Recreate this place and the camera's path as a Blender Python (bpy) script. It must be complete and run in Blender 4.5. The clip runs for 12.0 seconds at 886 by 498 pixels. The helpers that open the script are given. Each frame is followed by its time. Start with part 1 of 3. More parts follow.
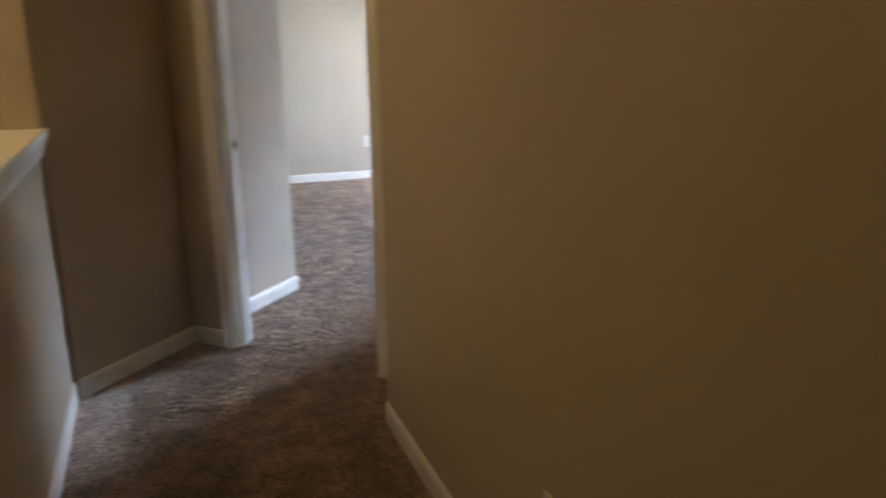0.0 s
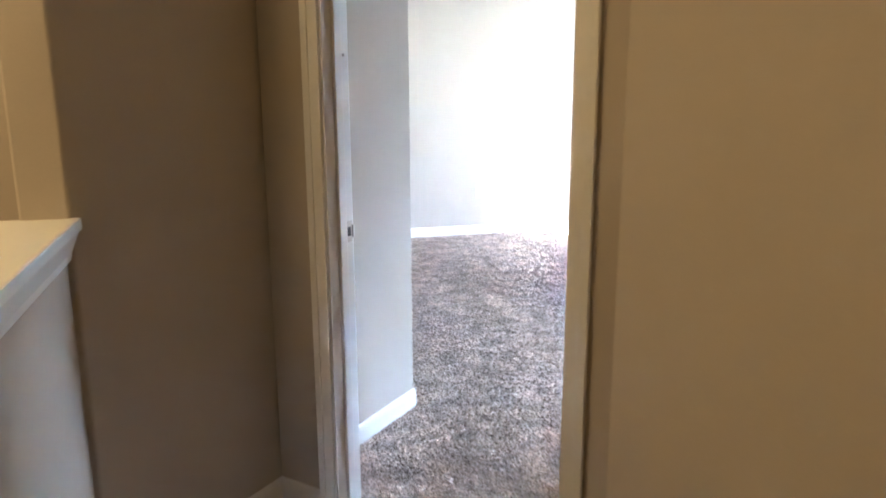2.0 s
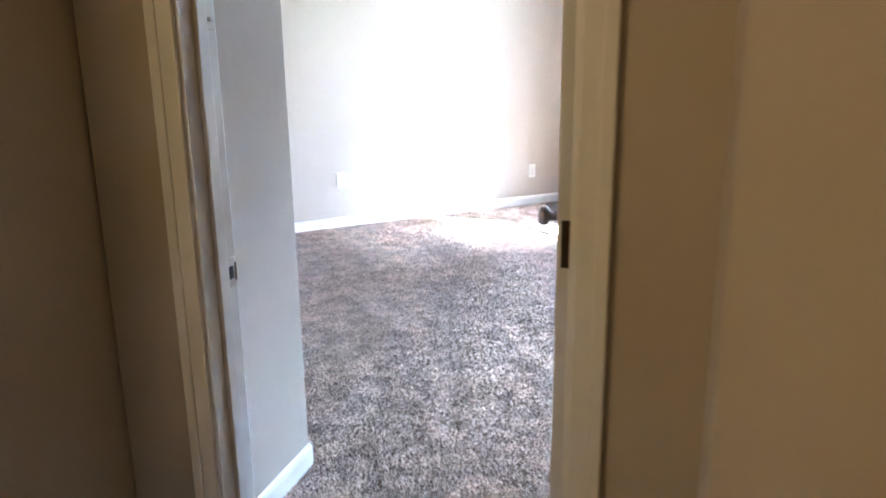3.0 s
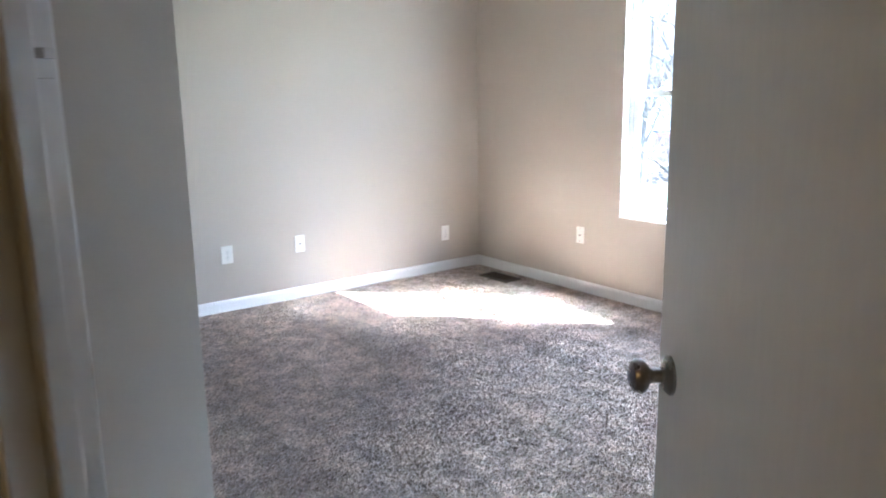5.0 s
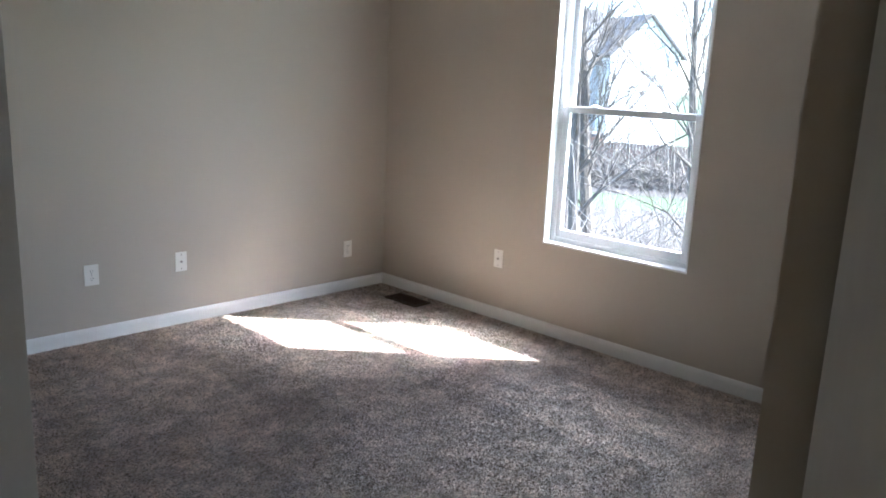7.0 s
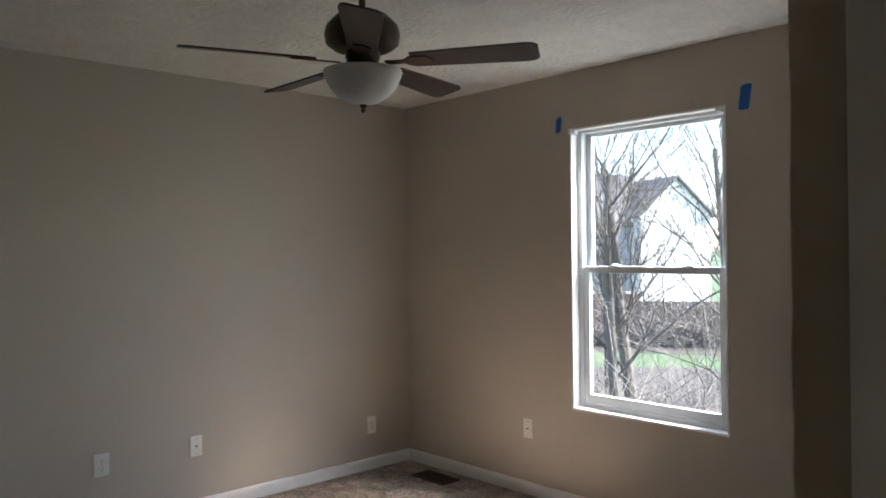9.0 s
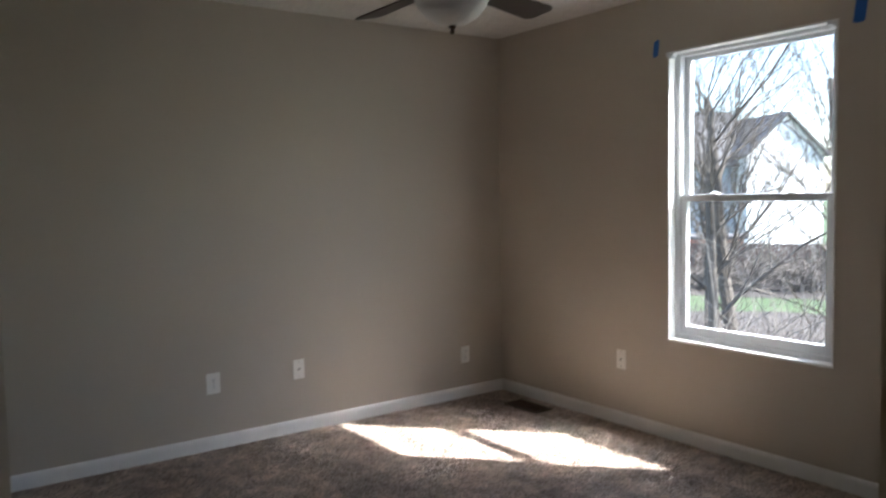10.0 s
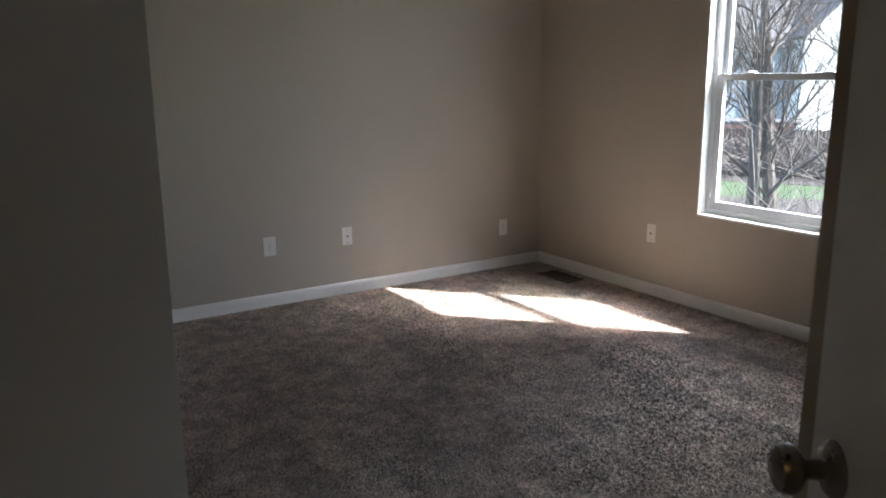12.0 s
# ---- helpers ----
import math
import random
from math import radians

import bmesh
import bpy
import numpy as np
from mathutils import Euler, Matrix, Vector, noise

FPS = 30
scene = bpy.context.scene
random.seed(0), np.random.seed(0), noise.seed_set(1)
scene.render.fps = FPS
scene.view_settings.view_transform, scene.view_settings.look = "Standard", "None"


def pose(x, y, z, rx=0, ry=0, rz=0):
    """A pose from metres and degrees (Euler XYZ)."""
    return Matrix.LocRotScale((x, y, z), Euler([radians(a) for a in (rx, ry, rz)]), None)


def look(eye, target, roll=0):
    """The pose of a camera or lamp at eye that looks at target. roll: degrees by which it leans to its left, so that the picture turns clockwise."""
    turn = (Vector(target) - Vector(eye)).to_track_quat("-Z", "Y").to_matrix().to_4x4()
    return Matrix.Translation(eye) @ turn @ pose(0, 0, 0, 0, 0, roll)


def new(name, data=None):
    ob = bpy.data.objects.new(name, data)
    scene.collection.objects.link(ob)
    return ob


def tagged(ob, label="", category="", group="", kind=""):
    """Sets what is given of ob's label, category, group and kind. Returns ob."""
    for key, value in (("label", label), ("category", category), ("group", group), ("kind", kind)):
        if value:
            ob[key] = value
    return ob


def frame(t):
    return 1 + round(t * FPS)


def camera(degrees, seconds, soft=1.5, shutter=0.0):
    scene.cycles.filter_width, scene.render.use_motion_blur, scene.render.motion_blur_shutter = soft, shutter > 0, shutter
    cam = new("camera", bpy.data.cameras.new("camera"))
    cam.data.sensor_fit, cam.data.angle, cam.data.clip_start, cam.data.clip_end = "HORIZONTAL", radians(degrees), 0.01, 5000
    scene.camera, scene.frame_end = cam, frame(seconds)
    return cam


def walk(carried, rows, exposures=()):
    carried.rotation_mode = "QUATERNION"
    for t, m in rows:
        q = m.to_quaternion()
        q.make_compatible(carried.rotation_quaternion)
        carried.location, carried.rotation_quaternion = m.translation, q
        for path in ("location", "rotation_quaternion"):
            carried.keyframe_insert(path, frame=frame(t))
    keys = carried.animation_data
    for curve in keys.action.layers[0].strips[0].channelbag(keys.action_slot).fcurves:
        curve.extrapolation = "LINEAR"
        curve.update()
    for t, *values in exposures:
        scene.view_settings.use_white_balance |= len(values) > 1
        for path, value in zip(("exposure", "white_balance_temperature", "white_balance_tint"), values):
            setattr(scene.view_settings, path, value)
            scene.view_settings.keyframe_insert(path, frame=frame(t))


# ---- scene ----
cam = camera(60.0, 12.0, soft=1.7, shutter=0.6)
PATH = [
    (0, (-3.997, -7.366, 1.334), (-3.332, -5.555, 0.805), -0.6),
    (0.5, (-3.935, -7.143, 1.336), (-3.535, -5.251, 0.828), 1.0),
    (1, (-3.95, -6.826, 1.35), (-3.552, -4.918, 0.904), 0.3),
    (1.5, (-3.991, -6.503, 1.366), (-3.453, -4.639, 0.883), -0.5),
    (2, (-3.984, -6.211, 1.368), (-3.501, -4.323, 0.917), -0.2),
    (2.5, (-3.977, -5.834, 1.358), (-3.317, -4.007, 0.885), 0.7),
    (3, (-3.997, -5.552, 1.362), (-3.128, -3.826, 0.847), -0.7),
    (3.5, (-3.945, -5.292, 1.353), (-3.053, -3.564, 0.884), -0.6),
    (3.7, (-3.916, -5.194, 1.368), (-3.005, -3.475, 0.907), -0.4),
    (5.3, (-3.753, -4.547, 1.387), (-2.552, -2.998, 0.990), -0.8),
    (5.5, (-3.693, -4.493, 1.390), (-2.492, -2.938, 1.014), -0.4),
    (6, (-3.615, -4.353, 1.385), (-2.331, -2.873, 0.987), -0.6),
    (6.5, (-3.614, -4.192, 1.432), (-2.244, -2.796, 1.015), -0.3),
    (7, (-3.606, -4.101, 1.463), (-2.203, -2.741, 1.035), 2.5),
    (7.5, (-3.566, -4.089, 1.445), (-2.155, -2.699, 1.171), 2.0),
    (7.7, (-3.549, -4.095, 1.452), (-2.143, -2.681, 1.292), 1.4),
    (9.3, (-3.418, -4.094, 1.449), (-2.090, -2.598, 1.450), -1.0),
    (9.5, (-3.406, -4.097, 1.445), (-2.126, -2.560, 1.413), -1.3),
    (10, (-3.444, -4.123, 1.370), (-2.284, -2.500, 1.233), -1.1),
    (10.5, (-3.443, -4.121, 1.377), (-2.371, -2.454, 1.109), -1.6),
    (11, (-3.456, -4.153, 1.355), (-2.411, -2.482, 1.014), -1.1),
    (11.5, (-3.515, -4.232, 1.337), (-2.471, -2.574, 0.938), -1.2),
    (12, (-3.593, -4.333, 1.345), (-2.546, -2.686, 0.909), -0.5),
]
EXPOSURES = [(0.0, 5.17, 5600, 10), (0.5, 5.52, 5450, 10), (1.0, 5.67, 5350, 10), (1.5, 5.87, 5200, 10), (2.0, 5.97, 5100, 10),
             (2.5, 5.87, 5100, 10), (3.0, 5.62, 5050, 10), (3.5, 5.27, 5000, 10), (3.7, 5.07, 5000, 10), (5.3, 4.46, 5250, 8),
             (6.0, 4.06, 5350, 8), (7.0, 3.31, 5450, 8), (7.7, 2.96, 5700, 8), (9.3, 2.5, 6000, 10), (10.0, 2.4, 6000, 10),
             (12.0, 2.4, 5900, 10)]
walk(cam, [(t, look(eye, target, roll)) for t, eye, target, roll in PATH], EXPOSURES)

# ---- world, sun and lamps ----
SUN = Vector((0.69, -0.74, 1.0)).normalized()
world = bpy.data.worlds.new("sky")
scene.world = world
world.use_nodes = True
wn = world.node_tree.nodes
sky = wn.new("ShaderNodeTexSky")
sky.sky_type, sky.sun_disc = "NISHITA", False
sky.sun_elevation, sky.sun_rotation = math.asin(SUN.z), math.atan2(SUN.x, SUN.y)
wn["Background"].inputs["Strength"].default_value = 0.15
world.node_tree.links.new(sky.outputs[0], wn["Background"].inputs["Color"])
lamp = bpy.data.lights.new("sun", "SUN")
lamp.energy, lamp.angle, lamp.color = 5.0, radians(0.5), (1.0, 0.95, 0.88)
sun = new("sun", lamp)
sun.matrix_world = look(SUN * 40, (0, 0, 0))
daylight = bpy.data.lights.new("window_daylight", "AREA")
daylight.shape, daylight.size, daylight.size_y, daylight.energy, daylight.color = "RECTANGLE", 1.5, 1.6, 3.6, (0.88, 0.94, 1.0)
window_daylight = new("window_daylight", daylight)
window_daylight.matrix_world = look((0.55, -3.05, 2.05), (-0.9, -1.25, 0.4))
far_sky = bpy.data.lights.new("sky_daylight", "AREA")
far_sky.shape, far_sky.size, far_sky.size_y, far_sky.energy, far_sky.color = "RECTANGLE", 5.0, 2.4, 112.0, (0.80, 0.90, 1.0)
sky_daylight = new("sky_daylight", far_sky)
sky_daylight.matrix_world = look((5.0, 1.1, 4.85), (-2.5, -3.0, 0.2))
bulb = bpy.data.lights.new("stair_bulb", "POINT")
bulb.energy, bulb.color, bulb.shadow_soft_size = 0.86, (1.0, 0.62, 0.23), 0.30
stair_bulb = new("stair_bulb", bulb)
stair_bulb.location = (-5.4, -4.85, 2.05)

R2 = math.sqrt(0.5)
DIAG = pose(0, 0, 0, 0, 0, -45)  # local x: across the doorway to its right; local y: through it into the bedroom


# ---- materials ----
def mat(name, color, rough=0.6, metal=0.0, vary=0.08, scale=6.0, fine=120.0, bump=0.15, dist=0.002, grain=None, spec=0.5):
    m = bpy.data.materials.new(name)
    m.use_nodes = True
    n, l = m.node_tree.nodes, m.node_tree.links
    b = n["Principled BSDF"]
    b.inputs["Metallic"].default_value = metal
    b.inputs["Specular IOR Level"].default_value = spec
    co = n.new("ShaderNodeTexCoord")
    src = co.outputs["Object"]
    if grain:
        mp = n.new("ShaderNodeMapping")
        mp.inputs["Scale"].default_value = grain
        l.new(src, mp.inputs["Vector"])
        src = mp.outputs["Vector"]
    big, small = n.new("ShaderNodeTexNoise"), n.new("ShaderNodeTexNoise")
    big.inputs["Scale"].default_value, big.inputs["Detail"].default_value = scale, 4.0
    small.inputs["Scale"].default_value, small.inputs["Detail"].default_value = fine, 3.0
    l.new(src, big.inputs["Vector"])
    l.new(src, small.inputs["Vector"])
    mixn = n.new("ShaderNodeMath")
    mixn.operation = "ADD"
    l.new(big.outputs["Fac"], mixn.inputs[0])
    l.new(small.outputs["Fac"], mixn.inputs[1])
    ramp = n.new("ShaderNodeMapRange")
    ramp.inputs["From Min"].default_value, ramp.inputs["From Max"].default_value = 0.6, 1.4
    ramp.inputs["To Min"].default_value, ramp.inputs["To Max"].default_value = 1.0 - vary, 1.0 + vary
    l.new(mixn.outputs[0], ramp.inputs["Value"])
    mul = n.new("ShaderNodeVectorMath")
    mul.operation = "MULTIPLY"
    mul.inputs[0].default_value = color
    l.new(ramp.outputs[0], mul.inputs[1])
    l.new(mul.outputs[0], b.inputs["Base Color"])
    rr = n.new("ShaderNodeMapRange")
    rr.inputs["To Min"].default_value, rr.inputs["To Max"].default_value = max(rough - 0.08, 0.02), min(rough + 0.08, 1.0)
    l.new(big.outputs["Fac"], rr.inputs["Value"])
    l.new(rr.outputs[0], b.inputs["Roughness"])
    if bump:
        bp = n.new("ShaderNodeBump")
        bp.inputs["Strength"].default_value, bp.inputs["Distance"].default_value = bump, dist
        l.new(small.outputs["Fac"], bp.inputs["Height"])
        l.new(bp.outputs[0], b.inputs["Normal"])
    return m


LANE = radians(6)  # turn of the vacuum lanes


def carpet_mat(name, tuft):
    """Cut-pile carpet: flecked yarn colours and brushed lanes left by a vacuum cleaner."""
    m = bpy.data.materials.new(name)
    m.use_nodes = True
    n, l = m.node_tree.nodes, m.node_tree.links
    b = n["Principled BSDF"]
    b.inputs["Roughness"].default_value, b.inputs["Specular IOR Level"].default_value = 0.95, 0.1
    b.inputs["Sheen Weight"].default_value, b.inputs["Sheen Roughness"].default_value = 0.25, 0.6
    co = n.new("ShaderNodeTexCoord")
    vor = n.new("ShaderNodeTexVoronoi")
    vor.inputs["Scale"].default_value = 180.0
    l.new(co.outputs["Object"], vor.inputs["Vector"])
    fleck = n.new("ShaderNodeValToRGB")
    e = fleck.color_ramp.elements
    e[0].position, e[0].color = 0.0, (0.085, 0.058, 0.042, 1)
    e[1].position, e[1].color = 1.0, (0.76, 0.635, 0.545, 1)
    low = e.new(0.22)
    low.color = (0.355, 0.262, 0.202, 1)
    mid = e.new(0.5)
    mid.color = (0.555, 0.445, 0.368, 1)
    sep = n.new("ShaderNodeSeparateColor")
    l.new(vor.outputs["Color"], sep.inputs[0])
    if tuft:
        geo = n.new("ShaderNodeNewGeometry")
        l.new(geo.outputs["Random Per Island"], fleck.inputs["Fac"])
    else:
        l.new(sep.outputs[0], fleck.inputs["Fac"])
    mp = n.new("ShaderNodeMapping")
    mp.inputs["Rotation"].default_value, mp.inputs["Scale"].default_value = (0, 0, LANE), (2.3, 0.55, 1.0)
    l.new(co.outputs["Object"], mp.inputs["Vector"])
    lane = n.new("ShaderNodeTexVoronoi")
    lane.feature = "SMOOTH_F1"
    lane.inputs["Scale"].default_value, lane.inputs["Smoothness"].default_value = 1.6, 0.05
    wob = n.new("ShaderNodeTexNoise")
    wob.inputs["Scale"].default_value, wob.inputs["Detail"].default_value = 5.0, 5.0
    l.new(co.outputs["Object"], wob.inputs["Vector"])
    add = n.new("ShaderNodeVectorMath")
    add.operation = "MULTIPLY_ADD"
    add.inputs[1].default_value = (0.10, 0.10, 0.10)
    l.new(wob.outputs["Color"], add.inputs[0])
    l.new(mp.outputs[0], add.inputs[2])
    l.new(add.outputs[0], lane.inputs["Vector"])
    ls = n.new("ShaderNodeSeparateColor")
    l.new(lane.outputs["Color"], ls.inputs[0])
    mx = n.new("ShaderNodeMath")
    mx.operation = "MULTIPLY_ADD"
    mx.inputs[1].default_value = 0.35
    l.new(wob.outputs["Fac"], mx.inputs[0])
    l.new(ls.outputs[0], mx.inputs[2])
    lm = n.new("ShaderNodeMapRange")
    lm.inputs["From Min"].default_value, lm.inputs["From Max"].default_value = 0.15, 1.2
    lm.inputs["To Min"].default_value, lm.inputs["To Max"].default_value = 0.84, 1.18
    l.new(mx.outputs[0], lm.inputs["Value"])
    mul = n.new("ShaderNodeVectorMath")
    mul.operation = "MULTIPLY"
    clump = n.new("ShaderNodeTexNoise")
    clump.inputs["Roughness"].default_value = 0.72
    clump.inputs["Scale"].default_value, clump.inputs["Detail"].default_value = 8.0, 8.0
    l.new(co.outputs["Object"], clump.inputs["Vector"])
    cm = n.new("ShaderNodeMapRange")
    cm.inputs["From Min"].default_value, cm.inputs["From Max"].default_value = 0.44, 0.57
    cm.inputs["To Min"].default_value, cm.inputs["To Max"].default_value = 0.76, 1.20
    l.new(clump.outputs["Fac"], cm.inputs["Value"])
    both = n.new("ShaderNodeMath")
    both.operation = "MULTIPLY"
    l.new(lm.outputs[0], both.inputs[0])
    l.new(cm.outputs[0], both.inputs[1])
    l.new(fleck.outputs[0], mul.inputs[0])
    l.new(both.outputs[0], mul.inputs[1])
    l.new(mul.outputs[0], b.inputs["Base Color"])
    if not tuft:
        bp = n.new("ShaderNodeBump")
        bp.inputs["Strength"].default_value, bp.inputs["Distance"].default_value = 0.9, 0.008
        l.new(vor.outputs["Distance"], bp.inputs["Height"])
        l.new(bp.outputs[0], b.inputs["Normal"])
    return m


def glass_mat():
    m = bpy.data.materials.new("window_glass")
    m.use_nodes = True
    b = m.node_tree.nodes["Principled BSDF"]
    b.inputs["Transmission Weight"].default_value, b.inputs["Roughness"].default_value = 1.0, 0.0
    b.inputs["IOR"].default_value, b.inputs["Base Color"].default_value = 1.08, (0.97, 0.99, 1.0, 1)
    return m


PAINT = mat("greige_wall_paint", (0.485, 0.430, 0.355), 0.75, vary=0.03, scale=1.5, fine=210, bump=0.25, dist=0.0012)
TRIM = mat("white_trim_paint", (0.80, 0.79, 0.77), 0.35, vary=0.03, scale=5, fine=60, bump=0.05)
DOORPAINT = mat("white_door_paint", (0.70, 0.69, 0.66), 0.45, vary=0.04, scale=4, fine=80, bump=0.08, grain=(1, 1, 0.15))
CEIL = mat("stippled_ceiling", (0.74, 0.71, 0.66), 0.95, vary=0.10, scale=9, fine=38, bump=1.0, dist=0.012)
CARPET = carpet_mat("carpet_backing", False)
PILE = carpet_mat("carpet_pile", True)
VINYL = mat("white_vinyl", (0.70, 0.71, 0.72), 0.3, vary=0.03, scale=7, fine=40, bump=0.03)
GLASS = glass_mat()
NICKEL = mat("dark_nickel", (0.30, 0.27, 0.24), 0.28, metal=1.0, vary=0.1, scale=30, fine=200, bump=0.05)
SATIN = mat("satin_nickel", (0.62, 0.59, 0.55), 0.35, metal=1.0, vary=0.06, scale=30, fine=200, bump=0.03)
BRONZE = mat("antique_bronze", (0.105, 0.078, 0.055), 0.35, metal=0.9, vary=0.15, scale=20, fine=160, bump=0.05)
HINGE = mat("worn_bronze_hinge", (0.34, 0.26, 0.20), 0.45, metal=0.6, vary=0.15, scale=30, fine=160, bump=0.05)
PLASTIC = mat("ivory_plastic", (0.80, 0.78, 0.73), 0.35, vary=0.02, bump=0.0)
SLOT = mat("dark_slot", (0.03, 0.03, 0.03), 0.7, vary=0.1, bump=0.0)
VENTMETAL = mat("brown_register_metal", (0.085, 0.05, 0.03), 0.5, metal=0.3, vary=0.1, scale=30, bump=0.05)
BLADE = mat("dark_walnut_blade", (0.035, 0.020, 0.013), 0.45, vary=0.35, scale=14, fine=60, bump=0.1, grain=(1, 7, 1))
FROST = mat("frosted_white_glass", (0.78, 0.77, 0.74), 0.35, vary=0.05, scale=12, bump=0.03)
TAPE = mat("blue_masking_tape", (0.015, 0.115, 0.42), 0.75, vary=0.08, scale=40, fine=300, bump=0.3, dist=0.0006)
BARK = mat("bare_bark", (0.105, 0.088, 0.072), 0.9, vary=0.35, scale=3, fine=25, bump=0.7, dist=0.03, grain=(1, 1, 0.25))
TWIG = mat("pale_dry_twigs", (0.16, 0.135, 0.115), 0.9, vary=0.3, scale=1.5, fine=20, bump=0.2)
GRASS = mat("spring_grass", (0.045, 0.072, 0.022), 0.95, vary=0.45, scale=0.35, fine=9, bump=0.6, dist=0.05)
SIDING = mat("white_siding", (0.80, 0.79, 0.77), 0.55, vary=0.04, scale=0.6, fine=12, bump=0.1)
SHINGLE = mat("grey_shingles", (0.105, 0.10, 0.10), 0.9, vary=0.25, scale=2, fine=14, bump=0.5, dist=0.02)
FENCEWOOD = mat("weathered_fence", (0.16, 0.105, 0.08), 0.85, vary=0.3, scale=2, fine=20, bump=0.3, grain=(1, 1, 0.2))
BRICKRED = mat("pinkish_brick", (0.36, 0.17, 0.13), 0.85, vary=0.2, scale=2, fine=16, bump=0.3)


# ---- building helpers ----
def mesh_object(name, bm, material, smooth=False):
    me = bpy.data.meshes.new(name)
    bmesh.ops.recalc_face_normals(bm, faces=bm.faces[:])
    bm.to_mesh(me)
    bm.free()
    me.materials.append(material)
    if smooth:
        me.polygons.foreach_set("use_smooth", [True] * len(me.polygons))
        me.set_sharp_from_angle(angle=radians(35))
    return new(name, me)


def part(name, bm, material, parent, label="", smooth=False):
    ob = mesh_object(name, bm, material, smooth)
    ob.parent = parent
    return tagged(ob, label=label)


def thing(name, label, category, group="", at=None):
    ob = new(name)
    ob.empty_display_size = 0.05
    if at is not None:
        ob.matrix_world = at
    return tagged(ob, label=label, category=category, group=group)


def structure(name, bm, material, label="", smooth=False):
    return tagged(mesh_object(name, bm, material, smooth), label=label, kind="structure")


def box(bm, x0, x1, y0, y1, z0, z1, bevel=0.0, m=None):
    made = bmesh.ops.create_cube(bm, size=1.0)["verts"]
    bmesh.ops.transform(bm, verts=made, matrix=Matrix.Translation(((x0 + x1) / 2, (y0 + y1) / 2, (z0 + z1) / 2))
                        @ Matrix.Diagonal((x1 - x0, y1 - y0, z1 - z0, 1)))
    if bevel:
        edges = list({e for v in made for e in v.link_edges})
        out = bmesh.ops.bevel(bm, geom=edges, offset=bevel, segments=2, profile=0.6, affect="EDGES")
        made = list({v for f in out["faces"] for v in f.verts} | {v for v in made if v.is_valid})
    if m is not None:
        bmesh.ops.transform(bm, verts=made, matrix=m)
    return bm


def boxes(*rows, bevel=0.0, m=None):
    bm = bmesh.new()
    for r in rows:
        box(bm, *r, bevel=bevel, m=m)
    return bm


def prism(bm, outline, z0, z1, bevel=0.0):
    low = [bm.verts.new((x, y, z0)) for x, y in outline]
    high = [bm.verts.new((x, y, z1)) for x, y in outline]
    bm.faces.new(low[::-1])
    bm.faces.new(high)
    k = len(low)
    sides = []
    for i in range(k):
        bm.faces.new((low[i], low[(i + 1) % k], high[(i + 1) % k], high[i]))
        sides.append(bm.edges.get((low[i], high[i])))
    if bevel:
        bmesh.ops.bevel(bm, geom=sides, offset=bevel, segments=3, profile=0.5, affect="EDGES")
    return bm


def lathe(bm, profile, segments=24, m=None):
    """A turned body: profile rows of (radius, height) round local z."""
    rings = []
    for r, z in profile:
        rings.append([bm.verts.new((r * math.cos(2 * math.pi * i / segments), r * math.sin(2 * math.pi * i / segments), z)) for i in range(segments)])
    for a, b in zip(rings, rings[1:]):
        for i in range(segments):
            bm.faces.new((a[i], a[(i + 1) % segments], b[(i + 1) % segments], b[i]))
    bm.faces.new(rings[0][::-1])
    bm.faces.new(rings[-1])
    if m is not None:
        bmesh.ops.transform(bm, verts=[v for ring in rings for v in ring], matrix=m)
    return bm


def sweep(bm, profile, a, b, side, m=None):
    """A moulding from a to b on the floor plan; profile rows of (out, up); side: unit vector away from the wall."""
    ends = []
    for q in (a, b):
        ends.append([bm.verts.new((q[0] + side[0] * o, q[1] + side[1] * o, u)) for o, u in profile])
    k = len(profile)
    bm.faces.new(ends[0][::-1])
    bm.faces.new(ends[1])
    for i in range(k):
        bm.faces.new((ends[0][i], ends[0][(i + 1) % k], ends[1][(i + 1) % k], ends[1][i]))
    return bm


def diag(q, p):
    return ((q + p) * R2, (p - q) * R2)


# ---- the shell ----
H = 2.44
JL, JR, HEAD = 0.188, 0.917, 2.04   # faces of the two door jambs and the head
PF, PB = -5.515, -5.40              # hall and bedroom face of the door wall
QL, QR = -0.045, 1.145              # faces of the two slanting walls

structure("floor", boxes((-4.5, 0.15, -9.1, 0.12, -0.12, 0.0)), CARPET, "brown flecked cut-pile carpet floor")
structure("floor_stairwell", boxes((-6.4, -4.5, -9.1, -3.3, -2.75, -2.6)), CARPET, "carpeted lower floor of the stairwell")
structure("ceiling", boxes((-6.4, 0.15, -9.1, 0.12, H, H + 0.12)), CEIL, "white stippled ceiling")
structure("wall_north", boxes((-4.62, 0.15, 0.0, 0.12, 0.0, H)), PAINT, "greige painted bedroom wall")
WY0, WY1, WZ0, WZ1 = -2.345, -1.424, 0.551, 2.122
structure("wall_east", boxes((0, 0.128, -3.86, WY0, 0, H), (0, 0.128, WY1, 0, 0, H), (0, 0.128, WY0, WY1, 0, WZ0), (0, 0.128, WY0, WY1, WZ1, H)),
          PAINT, "greige painted wall with the window")
structure("wall_west", boxes((-4.62, -4.5, -3.274, 0.0, 0, H)), PAINT, "greige painted bedroom wall")
bm = bmesh.new()
prism(bm, [(-6.4, -3.274), (-6.4, -3.435), (-3.672, -3.435), (-3.511, -3.274)], -2.6, H)
structure("wall_south_west", bm, PAINT, "greige painted wall")
